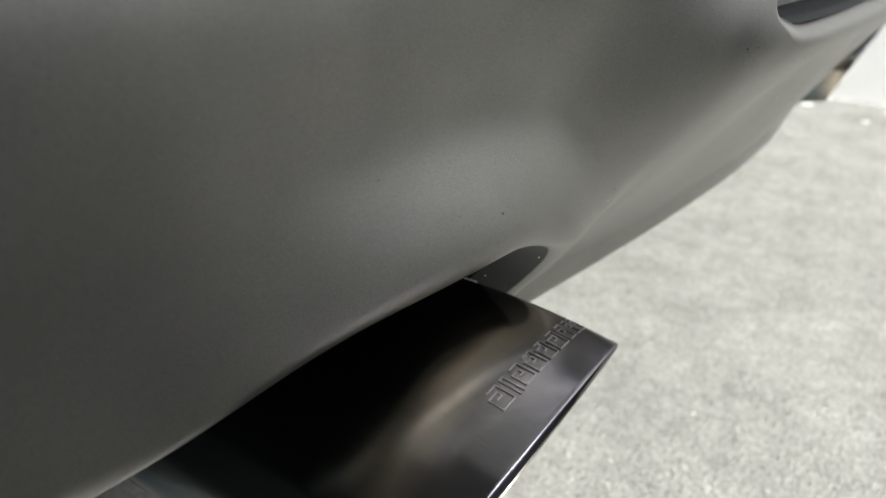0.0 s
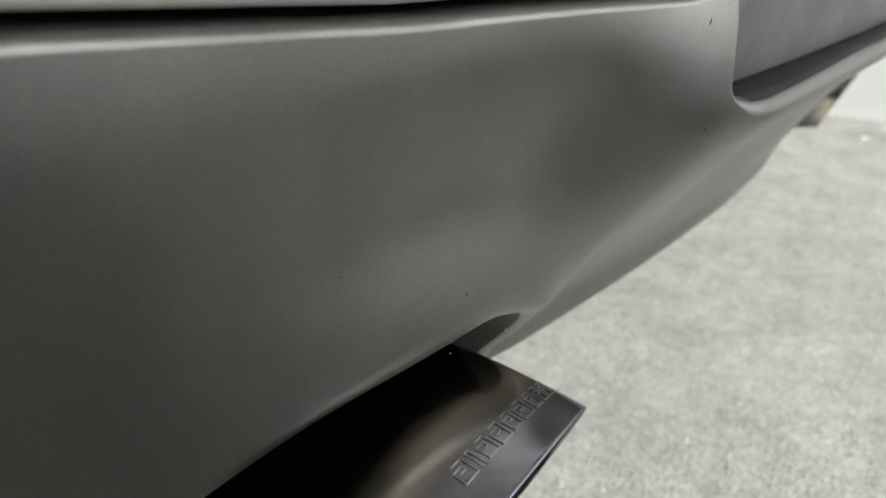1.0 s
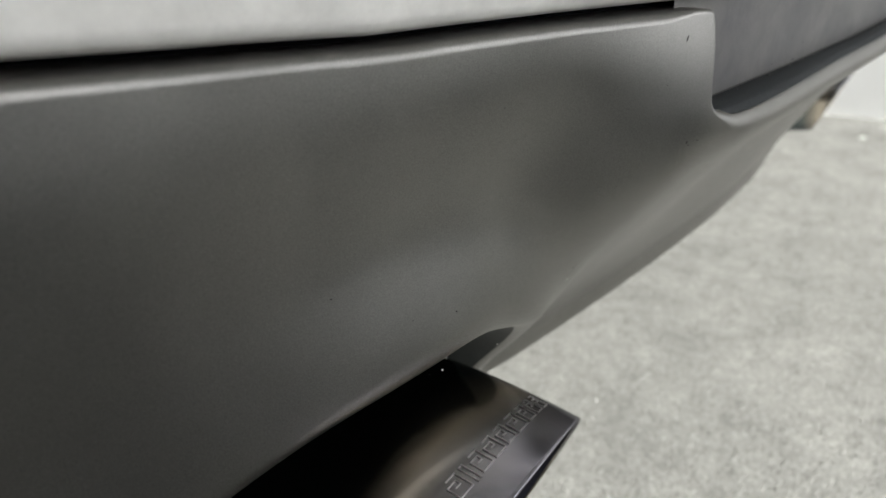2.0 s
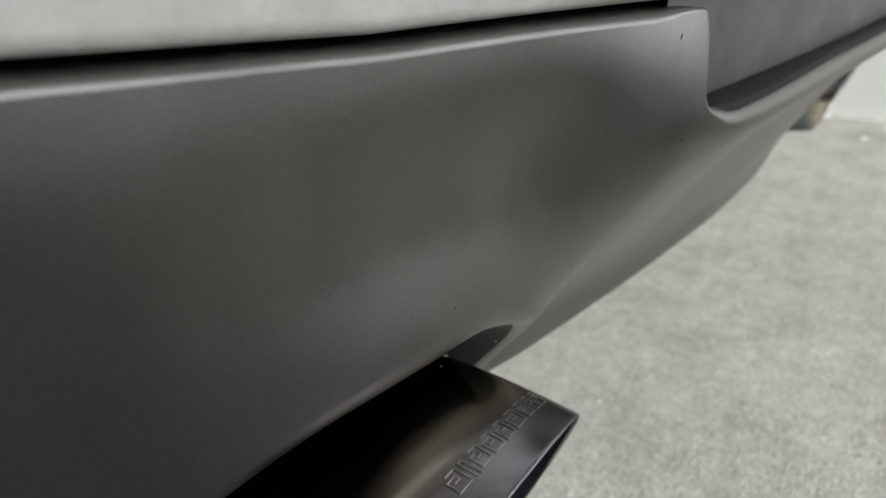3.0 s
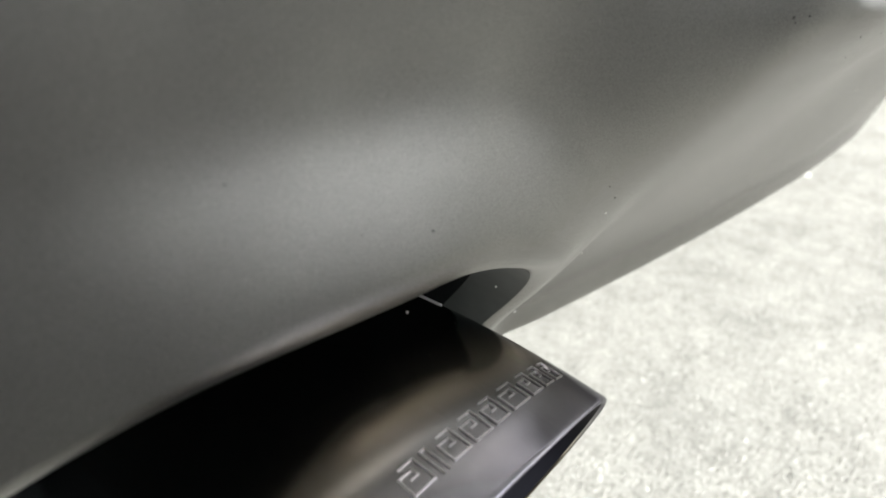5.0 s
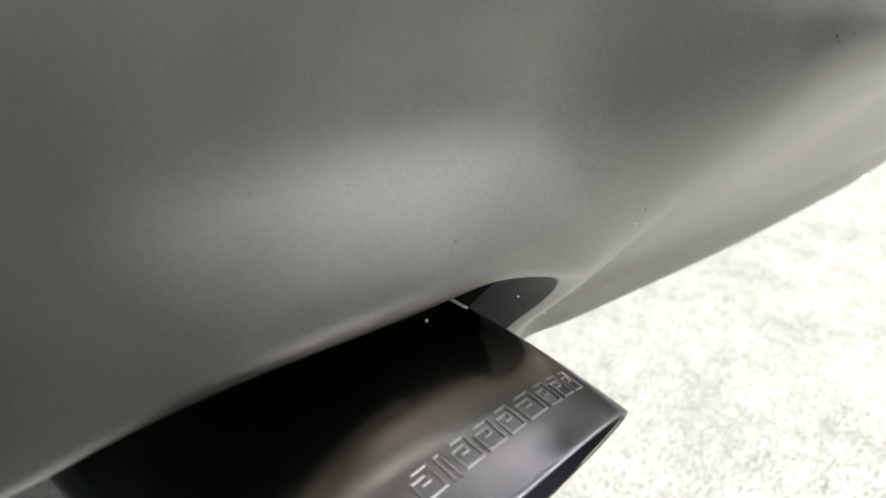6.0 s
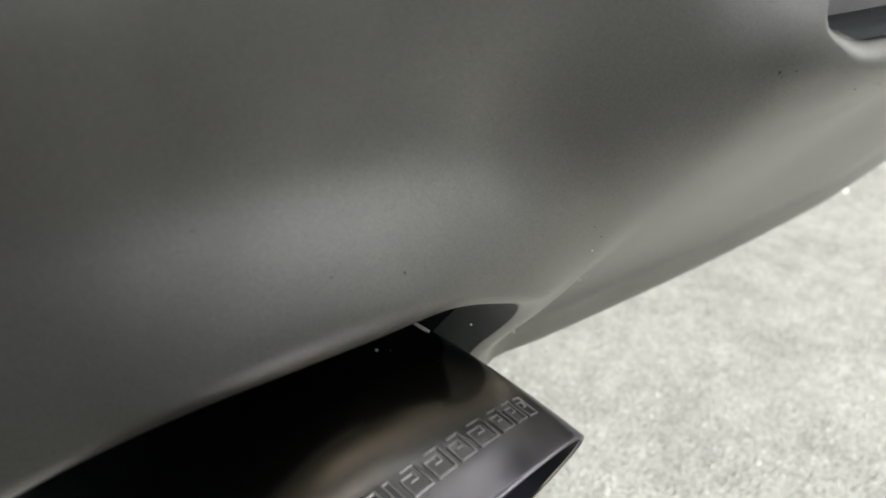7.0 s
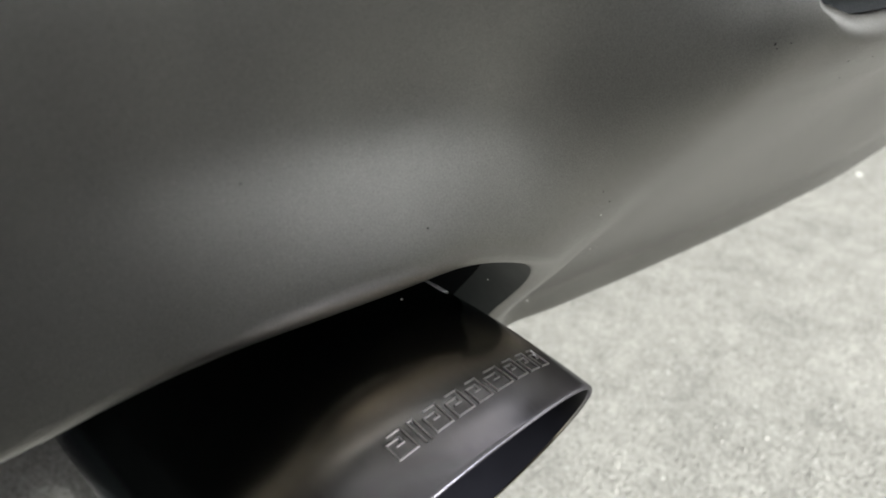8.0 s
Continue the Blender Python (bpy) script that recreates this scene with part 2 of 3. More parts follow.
def half_edges():
    """Lower and upper edge of the bumper's near half, column by column, outer end first."""
    low, up = [], []
    for y in np.linspace(-0.44, ARCH_Y - 0.003, 60):
        low.append((y, hem(y)))
        up.append((y, TOP + rise(y)))
    for i in range(161):
        y, z = arch(math.pi / 2 * (1 + i / 160))
        yl = y - 0.02 * float(step(-0.1, 0.038, y)) * float(1 - step(0.038, 0.0585, y))
        yu = y + 0.042 * float(step(0.026, 0.059, y))
        low.append((yl, BOTTOM + (CREST - BOTTOM) * max(0.0, 1 - max(0.0, (yl - ARCH_Y) / ARCH_W) ** ARCH_N) ** (1 / ARCH_N)))
        up.append((yu, float(notch_top(yu)) + rise(yu)))
    for u in np.linspace(0, 1, 22):
        low.append((0.062 + 0.068 * u, BOTTOM))
        up.append((0.1025 + 0.0275 * u, float(notch_top(0.1025 + 0.0275 * u))))
    for y in list(np.arange(0.132, MID - 0.005, 0.01)) + [MID]:
        low.append((y, BOTTOM))
        up.append((y, float(notch_top(y))))
    low, up = np.array(low), np.array(up)
    tilt = np.clip((up[:, 1] - 0.527) / 0.035, 0, 1) * step(0.03, 0.055, up[:, 0]) * (1 - step(0.075, 0.09, up[:, 0]))
    up[:, 0] += 0.0115 * tilt - 0.0058 * step(0.03, 0.055, up[:, 0]) * (1 - step(0.070, 0.085, up[:, 0]))
    for _ in range(3):
        up[1:-1] = 0.5 * up[1:-1] + 0.25 * (up[:-2] + up[2:])
    for _ in range(6):                      # the arch's feet are rounded
        low[1:-1] = 0.5 * low[1:-1] + 0.25 * (low[:-2] + low[2:])
    return low, up


def normals(line):
    t = np.gradient(line, axis=0)
    n = np.stack([-t[:, 1], t[:, 0]], 1)
    return n / np.linalg.norm(n, axis=1)[:, None]


def skin_normal(y, z):
    e = 0.0006
    return Vector((1, -(surface(y + e, z) - surface(y - e, z)) / (2 * e), -(surface(y, z + e) - surface(y, z - e)) / (2 * e))).normalized()


def low_roll(near):
    """Radius of the rolled lower edge: wide over the exhaust, tight along the car's middle."""
    return 0.003 + 0.0160 * (0.45 + 0.55 * step(-0.13, -0.05, near) - 0.86 * step(-0.030, 0.045, near) - 0.14 * step(0.045, 0.095, near))


def bumper_mesh():
    """The skin between its edges, both edges rolled inwards; gives the mesh and its normals."""
    low, up = half_edges()
    nl, nu = normals(low), -normals(up)
    near = low[:, 0]
    rl = low_roll(near)
    ru = 0.0045 - 0.0025 * step(0.045, 0.06, up[:, 0]) + 0.011 * step(0.064, 0.092, up[:, 0])
    deep = 0.0004
    rows, norms = [], []

    def row(q, back, roll, n2, across=None):
        """One row of skin places q = (y, z), set back by some metres; roll: how far the edge has turned inwards."""
        c, s_ = math.cos(roll), math.sin(roll)
        pts, nrm = [], []
        for side in (1, -1):
            part_pts, part_nrm = [], []
            for k, (y, z) in enumerate(q):
                yy = y if side > 0 else 2 * MID - y
                shift = side * across[k] if across is not None else 0.0
                part_pts.append((surface(yy, z) - (back[k] if np.ndim(back) else back), yy + shift, z))
                m = Vector((0, -side * n2[k][0], -n2[k][1]))
                part_nrm.append((c * skin_normal(yy, z) + s_ * m).normalized())
            if side < 0:
                part_pts, part_nrm = part_pts[-2::-1], part_nrm[-2::-1]
            pts += part_pts
            nrm += part_nrm
        rows.append(pts)
        norms.append(nrm)

    def from_low(d):
        q = low + (rl * d)[:, None] * nl
        q[:, 0] = np.maximum.accumulate(q[:, 0])
        return q

    def from_up(d):
        q = up + (ru * d)[:, None] * nu
        return q

    lean = np.array([(edge(p[0] + 0.01) - edge(p[0] - 0.01)) / 0.02 for p in up])
    for d in (0.045, 0.03, 0.02, 0.008):
        row(up, d, math.pi / 2, nu, (d - 0.004) * lean * 0.9)
    for k in (75, 50, 25):
        row(from_up(1 - math.sin(radians(k))), ru * (1 - math.cos(radians(k))), radians(k), nu)
    a, b = from_up(1.0), from_low(1.0)
    swing = 1 + 0.7 * np.exp(-((a[:, 0] - 0.062) / 0.012) ** 2)
    for u in np.linspace(0, 1, 120):
        q = a + (b - a) * u
        q[:, 0] = b[:, 0] + (a[:, 0] - b[:, 0]) * (1 - u) ** swing
        row(q, 0.0, 0.0, nl)
    for k in (15, 30, 45, 60, 75, 90):
        row(from_low(1 - math.sin(radians(k))), rl * (1 - math.cos(radians(k))), radians(k), nl)
    for k in (1.0,):
        row(low, rl + k * deep, math.pi / 2, nl)
    bm = bmesh.new()
    grid(bm, rows)
    return bm, [n for r in norms for n in r]


car = new("car")
car.location = (0, MID, 0)
tagged(car, "parked pale car with a satin grey rear bumper", "car")
off = Vector((0, -MID, 0))


def under_car(bm):
    bmesh.ops.translate(bm, verts=bm.verts, vec=off)
    return bm


skin_bm, skin_normals = bumper_mesh()
bumper = part("bumper", under_car(skin_bm), GREY, car, "satin grey bumper with a number plate recess", smooth=True)
if bumper.data.polygons[2000].normal.x < 0:
    bumper.data.flip_normals()
bumper.data.normals_split_custom_set_from_vertices([tuple(n) for n in skin_normals])

# panel in the recess, behind the ledge
bm = bmesh.new()
ys = np.linspace(0.060, 2 * MID - 0.060, 70)
grid(bm, [[(edge(y) + dx, y, z) for y in ys] for z, dx in ((0.50, 0.1238), (0.54, 0.1262), (0.585, 0.1283), (0.60, 0.128))])
PANEL = Mat("speckled_panel_plastic", (0.13, 0.13, 0.13), 0.5)
PANEL.set("Base Color", PANEL.mix(PANEL.ramp(PANEL.noise(1100, 3, 0.7), (0.66, 0.0), (0.74, 0.5)), PANEL.ramp(PANEL.noise(24, 5, 0.7), (0.3, (0.085, 0.083, 0.088)), (0.7, (0.165, 0.160, 0.155))), (0.30, 0.29, 0.28)))
PANEL.bump(PANEL.noise(420, 4, 0.7), 0.0003, 0.5)
PANEL = PANEL.m
part("plate_panel", under_car(bm), PANEL, car, "dusty dark grey panel set back in the recess", smooth=True)

# dark strip laid on the ledge for its shade, with dust grains
LEDGE_DARK = Mat("shaded_ledge", (0.04, 0.044, 0.048), 0.7, 0.0, 0.2)
LEDGE_DARK.set("Base Color", LEDGE_DARK.ramp(LEDGE_DARK.noise(900, 4, 0.75), (0.35, (0.022, 0.025, 0.027)), (0.62, (0.036, 0.040, 0.042)), (0.80, (0.09, 0.092, 0.092))))
LEDGE_DARK = LEDGE_DARK.m
bm = bmesh.new()
ys = np.linspace(0.0675, 2 * MID - 0.0675, 90)
grid(bm, [[(surface(y, 0.516) - d - k * (surface(y, 0.516) - d - edge(y) - 0.1279), y, z) for y in ys] for d, k, z in ((0.0035, 0, 0.5165), (0.0045, 0, 0.5190), (0.006, 0, 0.5197), (0.006, 0.5, 0.5202), (0.006, 0.95, 0.5204), (0.006, 1, 0.5190), (0.006, 1.03, 0.515))])
part("ledge_shade", under_car(bm), LEDGE_DARK, car, "dark slate strip for the ledge's shade, with dust", smooth=True)
# black strip added behind the panel gap, in place of its shade
bm = bmesh.new()
ys = np.linspace(-0.42, 2 * MID + 0.42, 80)
grid(bm, [[(surface(y, TOP) - d, y, z + rise(y)) for y in ys] for d, z in ((0.024, 0.545), (0.022, 0.575))])
part("gap_blackout", under_car(bm), BLACK, car, "black strip added to keep the panel gap dark", smooth=True)

# tailgate above the gap
bm = bmesh.new()
ys = np.linspace(-0.44, 2 * MID + 0.44, 140)
prof = [(0.5650, 0.06), (0.5650, 0.02), (0.5653, 0.008), (0.567, 0.0045), (0.571, 0.002), (0.6, 0.003), (0.66, 0.014), (0.75, 0.04), (0.85, 0.08), (0.9, 0.12), (0.91, 0.25)]
grid(bm, [[(surface(y, TOP) - dx, y, z + rise(y)) for y in ys] for z, dx in prof])
part("tailgate", under_car(bm), CREAM, car, "glossy pale painted tailgate", smooth=True)

# black sheet put in for the shade behind each opening, and the dark underside
def opening_shade(mirror):
    bm = bmesh.new()
    line = [(y, hem(y) - 0.0015) for y in np.linspace(-0.30, ARCH_Y - 0.004, 20)]
    line += [(ARCH_Y + (y - ARCH_Y) * 0.985, z - 0.001) for y, z in (arch(math.pi * (20 + i) / 40) for i in range(20))]
    rows = [[(surface(y, z) - float(low_roll(y)) + 0.0005 - (0.024 * float(step(-0.005, 0.03, y)) if d < 0.05 else d), 2 * MID - y if mirror else y, z) for y, z in line] for d in (0.0, 0.06, 0.12, 0.18)]
    grid(bm, rows)
    # upright black sheet added to hide lit ground past the opening's foot
    foot = [(y, z) for y, z in half_edges()[0] if 0.02 < y < 0.0585]
    grid(bm, [[(surface(y, z) - 0.08, 2 * MID - y if mirror else y, z if k else 0.297) for y, z in foot] for k in (1, 0)])
    return part("opening_shade", under_car(bm), BLACK, car, "black sheet added for the shade inside the bumper opening", smooth=True)


# darker copy of the bumper skin: the opening's shade put into colour
LIP = Mat("shaded_lip_plastic", (0.03, 0.033, 0.031), 0.5, 0.0, 0.35)
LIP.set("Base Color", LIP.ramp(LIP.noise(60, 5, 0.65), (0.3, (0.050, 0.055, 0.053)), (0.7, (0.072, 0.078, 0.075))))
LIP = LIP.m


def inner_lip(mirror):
    """The opening's inner return, shade painted in, from its crest down to its foot."""
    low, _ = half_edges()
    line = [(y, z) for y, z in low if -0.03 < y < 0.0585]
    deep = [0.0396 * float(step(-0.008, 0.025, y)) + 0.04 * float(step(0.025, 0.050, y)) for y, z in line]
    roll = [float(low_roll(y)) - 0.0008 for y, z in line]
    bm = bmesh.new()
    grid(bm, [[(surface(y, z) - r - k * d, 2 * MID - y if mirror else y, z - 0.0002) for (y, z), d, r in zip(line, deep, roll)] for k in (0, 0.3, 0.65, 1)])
    return part("inner_lip", under_car(bm), LIP, car, "bumper's inner lip, its shade put into a dark colour", smooth=True)


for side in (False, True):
    opening_shade(side)
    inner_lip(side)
# unseen black sheet, added to stop sky light leaking in behind the bumper
bm = bmesh.new()
ys = np.linspace(-0.36, 2 * MID + 0.36, 30)
grid(bm, [[(x, y, z) for y in ys] for x, z in ((-0.15, 0.440), (-0.17, 0.452), (-0.40, 0.452), (-0.43, 0.44), (-0.44, 0.28), (-0.46, 0.27))])
part("rear_light_block", under_car(bm), BLACK, car, "unseen black sheet added to keep light out under the car's rear")
bm = bmesh.new()
box(bm, -4.1, -0.38, 0.22, -0.46, 2 * MID + 0.38, 0.27, 0.01)
part("floor_pan", under_car(bm), BLACK, car, "black underside of the car")


def section(x, half, z0, z1, n=48):
    """One upright ring of the body: flat sides, leaning in above the waist."""
    pts = []
    for i in range(n):
        c, s_ = math.cos(2 * math.pi * i / n), math.sin(2 * math.pi * i / n)
        z = (z0 + z1) / 2 + (z1 - z0) / 2 * math.copysign(abs(s_) ** 0.45, s_)
        pts.append((x, MID + half * (1 - 0.28 * max(0, z - 0.9)) * math.copysign(abs(c) ** 0.35, c), z))
    return pts


bm = bmesh.new()
rings = [section(*v) for v in ((-0.30, 0.70, 0.46, 0.86), (-0.46, 0.83, 0.30, 0.98), (-0.9, 0.86, 0.27, 1.36), (-1.6, 0.87, 0.27, 1.43), (-2.4, 0.87, 0.27, 1.38), (-2.9, 0.87, 0.27, 0.98), (-3.9, 0.84, 0.29, 0.86), (-4.2, 0.68, 0.34, 0.7))]
vs = grid(bm, rings, close=True)
bm.faces.new(vs[0])
bm.faces.new(vs[-1])
part("body", under_car(bm), CREAM, car, "pale painted car body", smooth=True)

RUBBER = plain("black_tyre_rubber", (0.02, 0.02, 0.02), 0.8)
ALLOY = plain("silver_alloy", (0.55, 0.55, 0.56), 0.3, 1.0)


def ring(bm, rows, y0, cx, cz, n=64):
    """A body turned about an axis along y: rows of (radius, offset)."""
    grid(bm, [[(cx + r * math.cos(2 * math.pi * i / n), y0 + o, cz + r * math.sin(2 * math.pi * i / n)) for i in range(n)] for r, o in rows], close=True)


for y0, side in ((-0.36, 1), (2 * MID + 0.36, -1)):
    bm = bmesh.new()
    ring(bm, [(0.22, 0), (0.26, -0.01 * side), (0.31, 0), (0.322, 0.03 * side), (0.322, 0.19 * side), (0.31, 0.22 * side), (0.26, 0.23 * side), (0.22, 0.22 * side)], y0, -1.0, 0.322)
    wheel = part("wheel", under_car(bm), RUBBER, car, "black rear tyre", smooth=True)
    bm = bmesh.new()
    ring(bm, [(0.02, 0.05 * side), (0.06, 0.03 * side), (0.12, 0.05 * side), (0.19, 0.03 * side), (0.215, 0.004 * side), (0.222, 0.0), (0.222, 0.21 * side)], y0, -1.0, 0.322)
    part("rim", under_car(bm), ALLOY, wheel, "silver wheel rim", smooth=True)
bm = bmesh.new()
ring(bm, [(0.001, 0), (0.04, 0), (0.04, 2 * MID + 0.4), (0.001, 2 * MID + 0.4)], -0.2, -1.0, 0.322, 16)
box(bm, -1.06, -0.1, 0.34, -0.3, -0.02, 0.42, 0.01)
box(bm, -1.06, 2 * MID + 0.02, 0.34, -0.3, 2 * MID + 0.1, 0.42, 0.01)
part("axle_frame", under_car(bm), BLACK, car)


# ---- exhaust tips ----
TIP_A, TIP_B, TIP_Z, TIP_P = 0.0804, 0.0650, 0.352, 2.15
SLASH = 0.45


def taper(back_x):
    """How far the shell draws in towards its mouth."""
    return -0.0085 * max(0.0, 1 - back_x / 0.080) ** 2


def tip_point(th, back_x, grow=0.0):
    """A point of the oval shell, back_x metres ahead of its slanted mouth."""
    c, s_ = math.cos(th), math.sin(th)
    p = 2 / TIP_P
    y = (TIP_A + grow + 0.3 * taper(back_x)) * math.copysign(abs(c) ** p, c)
    z = TIP_Z + (TIP_B + grow + taper(back_x)) * math.copysign(abs(s_) ** p, s_)
    return Vector((0.006 - SLASH * (0.405 - z) - back_x, y, z))


def exhaust_tip(y):
    bm = bmesh.new()
    n = 96
    ang = [2 * math.pi * i / n for i in range(n)]
    rows = [[tip_point(a, d, g) for a in ang] for d, g in ((0.004, -0.0019), (0.0006, -0.0017), (0.0001, -0.0013), (0, -0.0008), (0.0003, -0.0003), (0.001, 0))]
    rows += [[tip_point(a, b) for a in ang] for b in (0.0025, 0.005, 0.009, 0.014, 0.02, 0.026, 0.032, 0.038, 0.045, 0.052, 0.060, 0.070)]
    rows += [[(p.x * (1 - k) - 0.217 * k, p.y, p.z) for p in (tip_point(a, 0.080) for a in ang)] for k in np.linspace(0.1, 1, 10)]
    grid(bm, rows, close=True)
    bmesh.ops.translate(bm, verts=bm.verts, vec=(0, y, 0))
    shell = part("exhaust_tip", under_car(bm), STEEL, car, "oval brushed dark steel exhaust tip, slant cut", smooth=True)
    bm = bmesh.new()
    grid(bm, [[tip_point(a, d, g) for a in ang] for d, g in ((0.0012, -0.00185), (0.006, -0.0024), (0.05, -0.004), (0.12, -0.004))], close=True)
    bm.faces.new([bm.verts.new(tip_point(a, 0.118, -0.004)) for a in ang])
    bmesh.ops.translate(bm, verts=bm.verts, vec=(0, y, 0))
    part("inner_sleeve", under_car(bm), SOOT, shell, "dark sooty inside of the tip", smooth=True)
    return shell


TIP_Y = -0.0498
near_tip = exhaust_tip(TIP_Y)
far_tip = exhaust_tip(2 * MID - TIP_Y)


# ---- small things ----
MARK = plain("raised_mark_steel", (0.62, 0.60, 0.60), 0.3, 1.0)
DULL = plain("dull_weld_steel", (0.24, 0.24, 0.235), 0.7)
STONE = Mat("mixed_stone_grains", (0.3, 0.3, 0.28), 0.85)
isl = STONE.t.nodes.new("ShaderNodeNewGeometry").outputs["Random Per Island"]
STONE.set("Base Color", STONE.ramp(isl, (0.0, (0.13, 0.13, 0.12)), (0.3, (0.23, 0.225, 0.21)), (0.7, (0.32, 0.31, 0.29)), (0.95, (0.36, 0.35, 0.33)), (0.985, (0.46, 0.45, 0.43))))
STONE = STONE.m


def skin(dy, back_x, lift=0.0):
    """A point on the tip's upper skin, dy metres across from its axis."""
    wide, tall = TIP_A + 0.3 * taper(back_x), TIP_B + taper(back_x)
    u = min(0.999, abs(dy) / wide)
    z = TIP_Z + tall * (1 - u ** TIP_P) ** (1 / TIP_P)
    e = 0.001
    z2 = TIP_Z + tall * (1 - min(0.999, abs(dy + e) / wide) ** TIP_P) ** (1 / TIP_P)
    n = Vector((0, -(z2 - z) / e, 1)).normalized()
    return Vector((0.006 - SLASH * (0.405 - z) - back_x, dy, z)) + lift * n


def winding(bm, line, wide, high):
    """A thin raised bar on the tip's skin along a bent line of (across, back) places."""
    pts = [Vector(p) for p in line]
    fine = []
    for p, q in zip(pts, pts[1:]):
        n = max(1, int((q - p).length / 0.003))
        fine += [p + (q - p) * k / n for k in range(n)]
    fine.append(pts[-1])
    rows = []
    for i, p in enumerate(fine):
        a = (p - fine[i - 1]).normalized() if i else (fine[1] - p).normalized()
        b_ = (fine[i + 1] - p).normalized() if i + 1 < len(fine) else a
        side = Vector((-(a + b_).y, (a + b_).x)).normalized()
        side *= wide / 2 / max(0.5, side.dot(Vector((-a.y, a.x))))
        rows.append([skin(p.x + w * side.x, p.y + w * side.y, h) for w, h in ((1, -0.0003), (0.75, high), (-0.75, high), (-1, -0.0003))])
    grid(bm, rows)


def badge(tip, y):
    """Nine plain raised key-pattern marks in a row along the mouth."""
    at, near_, far_ = -0.0265, 0.0155, 0.0252
    for w in (0.0093, 0.0048, 0.0089, 0.0093, 0.0086, 0.0109, 0.0086, 0.0080, 0.0076):
        bm = bmesh.new()
        turns = [(0.34, 0.52), (0.66, 0.52), (0.66, 0.76), (0.08, 0.76), (0.08, 0.08), (0.94, 0.08), (0.94, 1.0), (0.3, 1.0)] if w > 0.006 else [(0.2, 0.0), (0.2, 1.0), (0.8, 1.0), (0.8, 0.0)]
        winding(bm, [(at + u * (w - 0.0013), near_ + v * (far_ - near_)) for u, v in turns], 0.0006, 0.00045)
        bmesh.ops.translate(bm, verts=bm.verts, vec=(0, y, 0))
        part("badge_mark", under_car(bm), MARK, tip, "small raised steel key-pattern mark")
        at += w


for tip, y in ((near_tip, TIP_Y), (far_tip, 2 * MID - TIP_Y)):
    badge(tip, y)
    bm = bmesh.new()
    box(bm, -0.011, -0.0020, -0.001, 0.010, 0.0020, 0.0003, 0.0003)
    bmesh.ops.rotate(bm, verts=bm.verts, cent=(0, 0, 0), matrix=Matrix.Rotation(radians(-24), 3, "X"))
    bmesh.ops.translate(bm, verts=bm.verts, vec=skin(0.0537, 0.085) + Vector((0, y, 0)))
    part("weld_tab", under_car(bm), DULL, tip, "thin bright steel tab")


def blob(bm, place, size, rnd, flat=1.0):
    """A small uneven stone or crumb."""
    r = bmesh.ops.create_icosphere(bm, subdivisions=1, radius=1.0)["verts"]
    turn = Matrix.Rotation(rnd.uniform(0, 6.3), 3, "Z")
    k = Vector((size * rnd.uniform(0.7, 1.3), size * rnd.uniform(0.7, 1.3), size * flat * rnd.uniform(0.6, 1.0)))
    for v in r:
        c = v.co * rnd.uniform(0.85, 1.15)
        v.co = turn @ Vector((c.x * k.x, c.y * k.y, c.z * k.z)) + place


def scatter(name, material, places, label, parent=None):
    bm = bmesh.new()
    rnd = random.Random(7)
    for place, size, flat in places:
        blob(bm, Vector(place), size, rnd, flat)
    if parent:
        under_car(bm)
    ob = part(name, bm, material, parent)
    return tagged(ob, label, "" if parent else name.split("_")[-1], kind="stuff")


rnd = random.Random(21)
oct_v = [(1, 0, 0), (-1, 0, 0), (0, 1, 0), (0, -1, 0), (0, 0, 1)]
oct_f = [(0, 2, 4), (2, 1, 4), (1, 3, 4), (3, 0, 4)]
vs, fs = [], []
for _ in range(26000):
    x, y = rnd.uniform(-0.75, 0.75), rnd.uniform(-0.2, 2.12)
    k = 0.0011 + 0.0026 * rnd.random() ** 3
    a, n = rnd.uniform(0, 6.3), len(vs)
    for p in oct_v:
        q = (p[0] * rnd.uniform(0.7, 1.3), p[1] * rnd.uniform(0.7, 1.3), p[2] * rnd.uniform(0.4, 0.9))
        vs.append((x + k * (q[0] * math.cos(a) - q[1] * math.sin(a)), y + k * (q[0] * math.sin(a) + q[1] * math.cos(a)), k * q[2] if p[2] else -0.0003))
    fs += [tuple(n + i for i in f) for f in oct_f]
me = bpy.data.meshes.new("stone_grains")
me.from_pydata(vs, [], fs)
me.materials.append(STONE)
tagged(new("stone_grains", me), "loose fine stone grains strewn over the cement ground", "grains", kind="stuff")

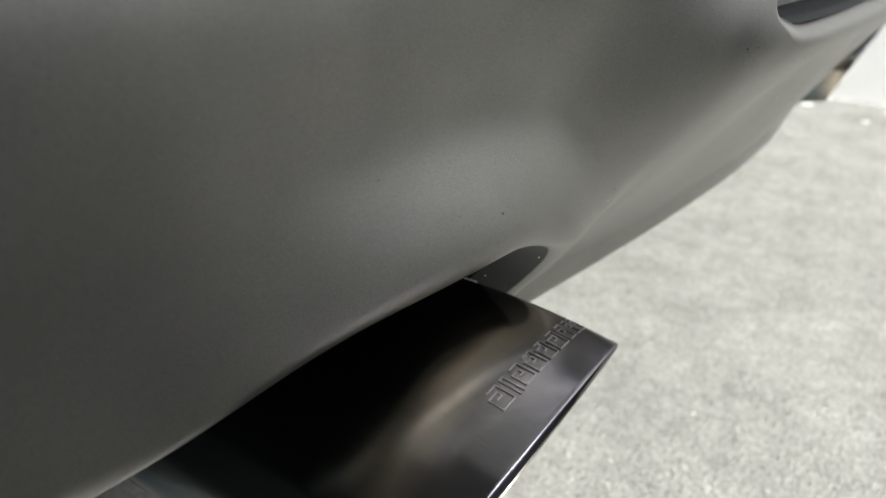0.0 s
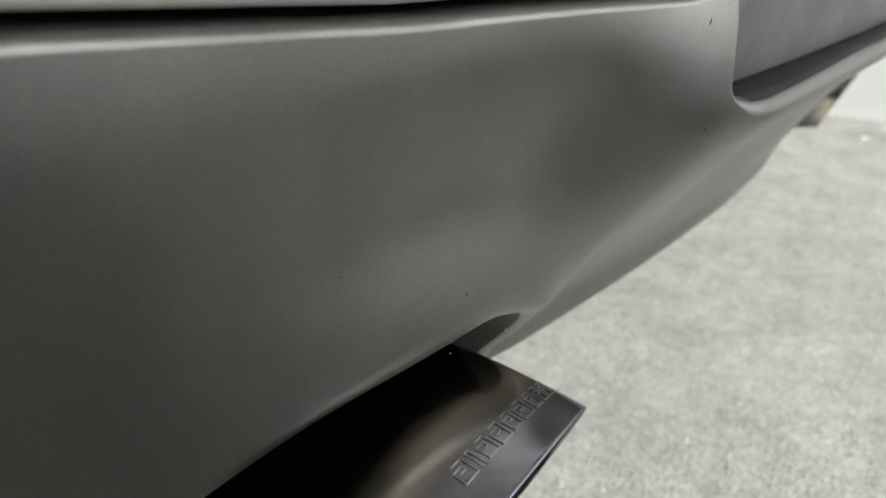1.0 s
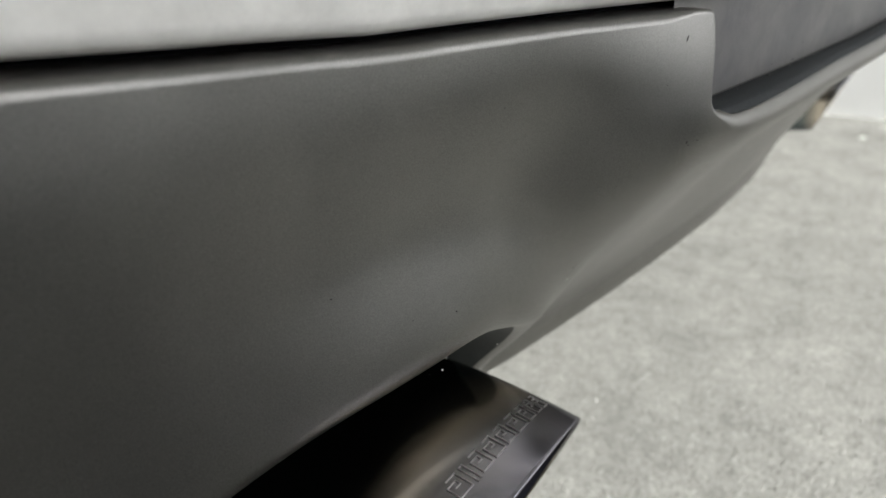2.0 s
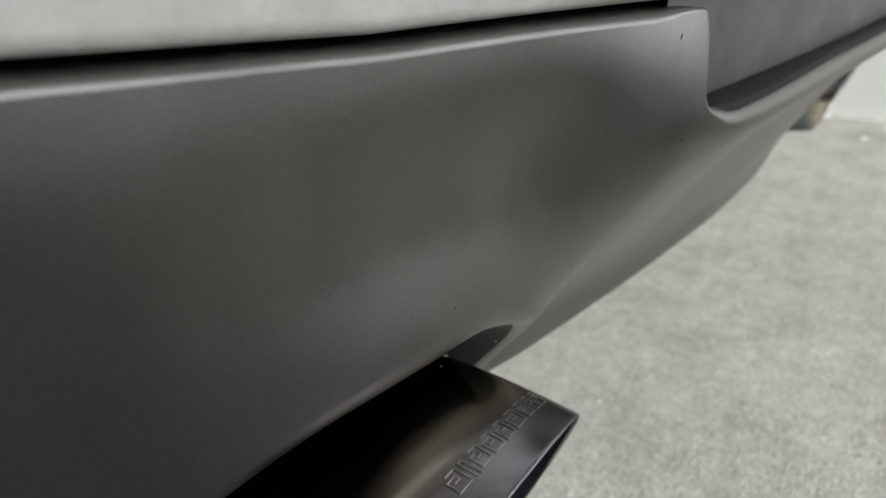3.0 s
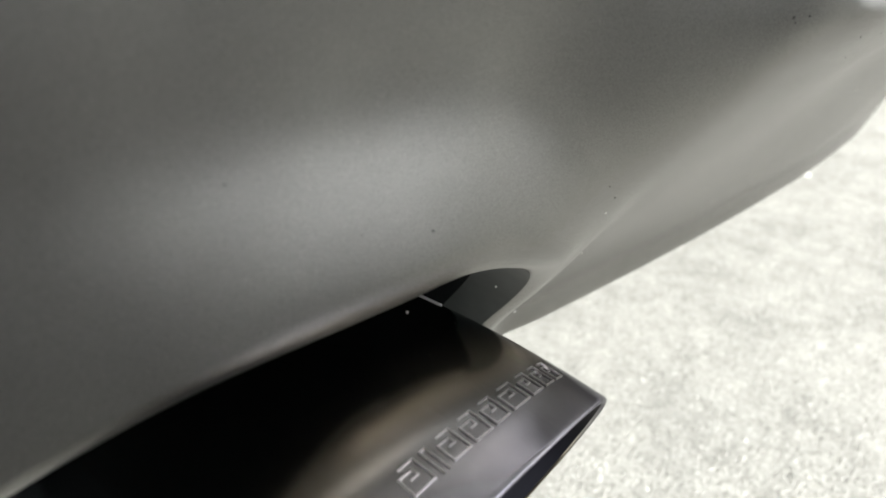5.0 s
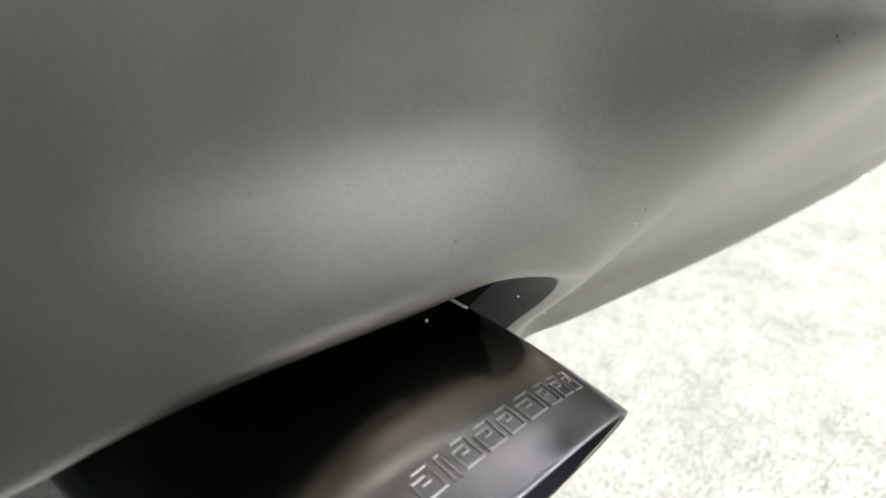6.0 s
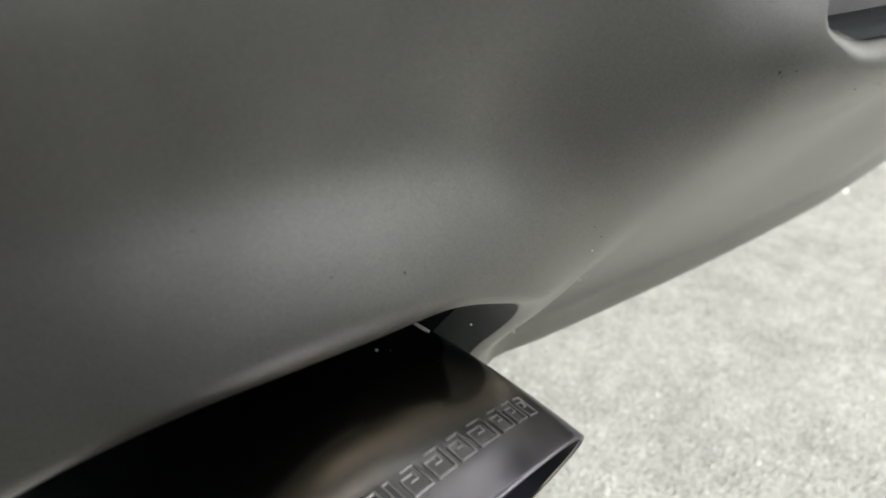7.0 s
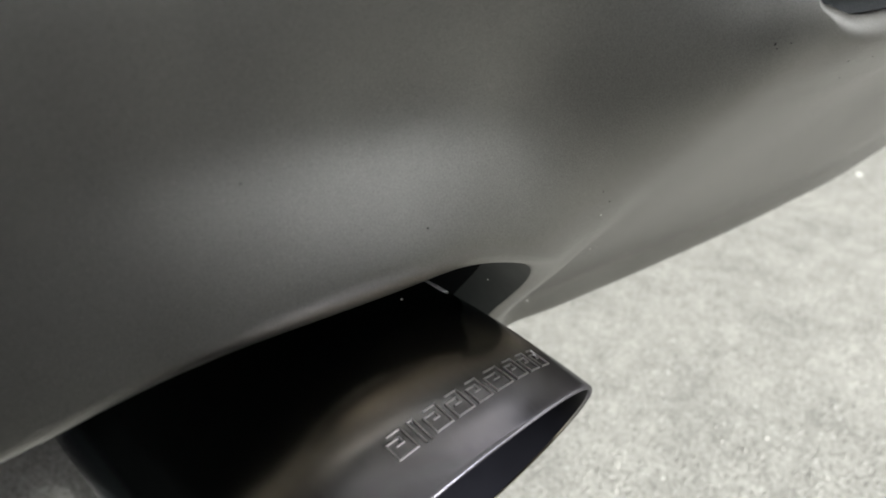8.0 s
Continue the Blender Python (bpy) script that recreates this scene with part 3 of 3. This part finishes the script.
scatter("paint_flecks", PALE, [((-0.057, 1.924, 0.001), 0.013, 0.12), ((-0.22, 2.03, 0.001), 0.016, 0.1), ((-0.30, 2.0, 0.001), 0.006, 0.2), ((-0.02, 2.05, 0.001), 0.008, 0.15), ((-0.25, 1.32, 0.001), 0.007, 0.2), ((0.05, 1.86, 0.001), 0.006, 0.2), ((0.12, 1.98, 0.001), 0.01, 0.12)],
        "flat white paint flecks lying on the cement ground")
scatter("wall_crumbs", PALE, [((rnd.uniform(-1.2, 1.2), WALL_Y - rnd.uniform(0, 0.012), 0.002), rnd.uniform(0.0015, 0.005), 0.5) for _ in range(160)],
        "crumbled plaster along the foot of the wall")


def on_bumper(y, z):
    return (surface(y, z) + 0.0001, y, z)


white = [(0.041, 0.441), (0.105, 0.384), (0.110, 0.3835), (0.179, 0.343), (0.104, 0.336), (0.26, 0.36), (0.31, 0.41), (0.35, 0.42), (-0.02, 0.438), (-0.055, 0.445)]
scatter("dust_specks", PALE, [(on_bumper(y, z), rnd.uniform(0.0004, 0.0007), 1.0) for y, z in white], "white dust specks", bumper)
dark = [(0.06, 0.51), (0.045, 0.535)] + [(rnd.uniform(-0.1, 0.2), rnd.uniform(0.44, 0.545)) for _ in range(16)]
scatter("dark_specks", BLACK, [(on_bumper(y, z), rnd.uniform(0.00018, 0.00035), 1.0) for y, z in dark], "tiny dark specks", bumper)
for (y, z), (wide, long_), turn in (((0.0540, 0.5520), (0.00015, 0.0018), 35), ((0.0555, 0.5100), (0.0002, 0.0008), 50)):
    bm = bmesh.new()
    r = bmesh.ops.create_icosphere(bm, subdivisions=2, radius=1.0)["verts"]
    bmesh.ops.transform(bm, verts=r, matrix=Matrix.Translation(on_bumper(y, z)) @ Matrix.Rotation(radians(-turn), 4, "X") @ Matrix.Diagonal((0.0002, wide, long_, 1)))
    part("scuff_mark", under_car(bm), BLACK, bumper, "short dark scuff")
scatter("grit", STONE, [((edge(y) + 0.1285 + rnd.uniform(0, 0.003), y, 0.5206), rnd.uniform(0.0002, 0.0005), 0.6) for y in (rnd.choice((rnd.uniform(0.070, 0.085), rnd.uniform(0.07, 0.34))) for _ in range(70))], "grit lying along the ledge", bumper)
specks = [(rnd.uniform(0.0, 0.055), rnd.uniform(0.03, 0.075)) for _ in range(16)]
scatter("dust_specks", PALE, [(skin(dy, b_) + Vector((0, TIP_Y, 0)), rnd.uniform(0.00004, 0.00009), 0.7) for dy, b_ in specks], "white dust specks", near_tip)
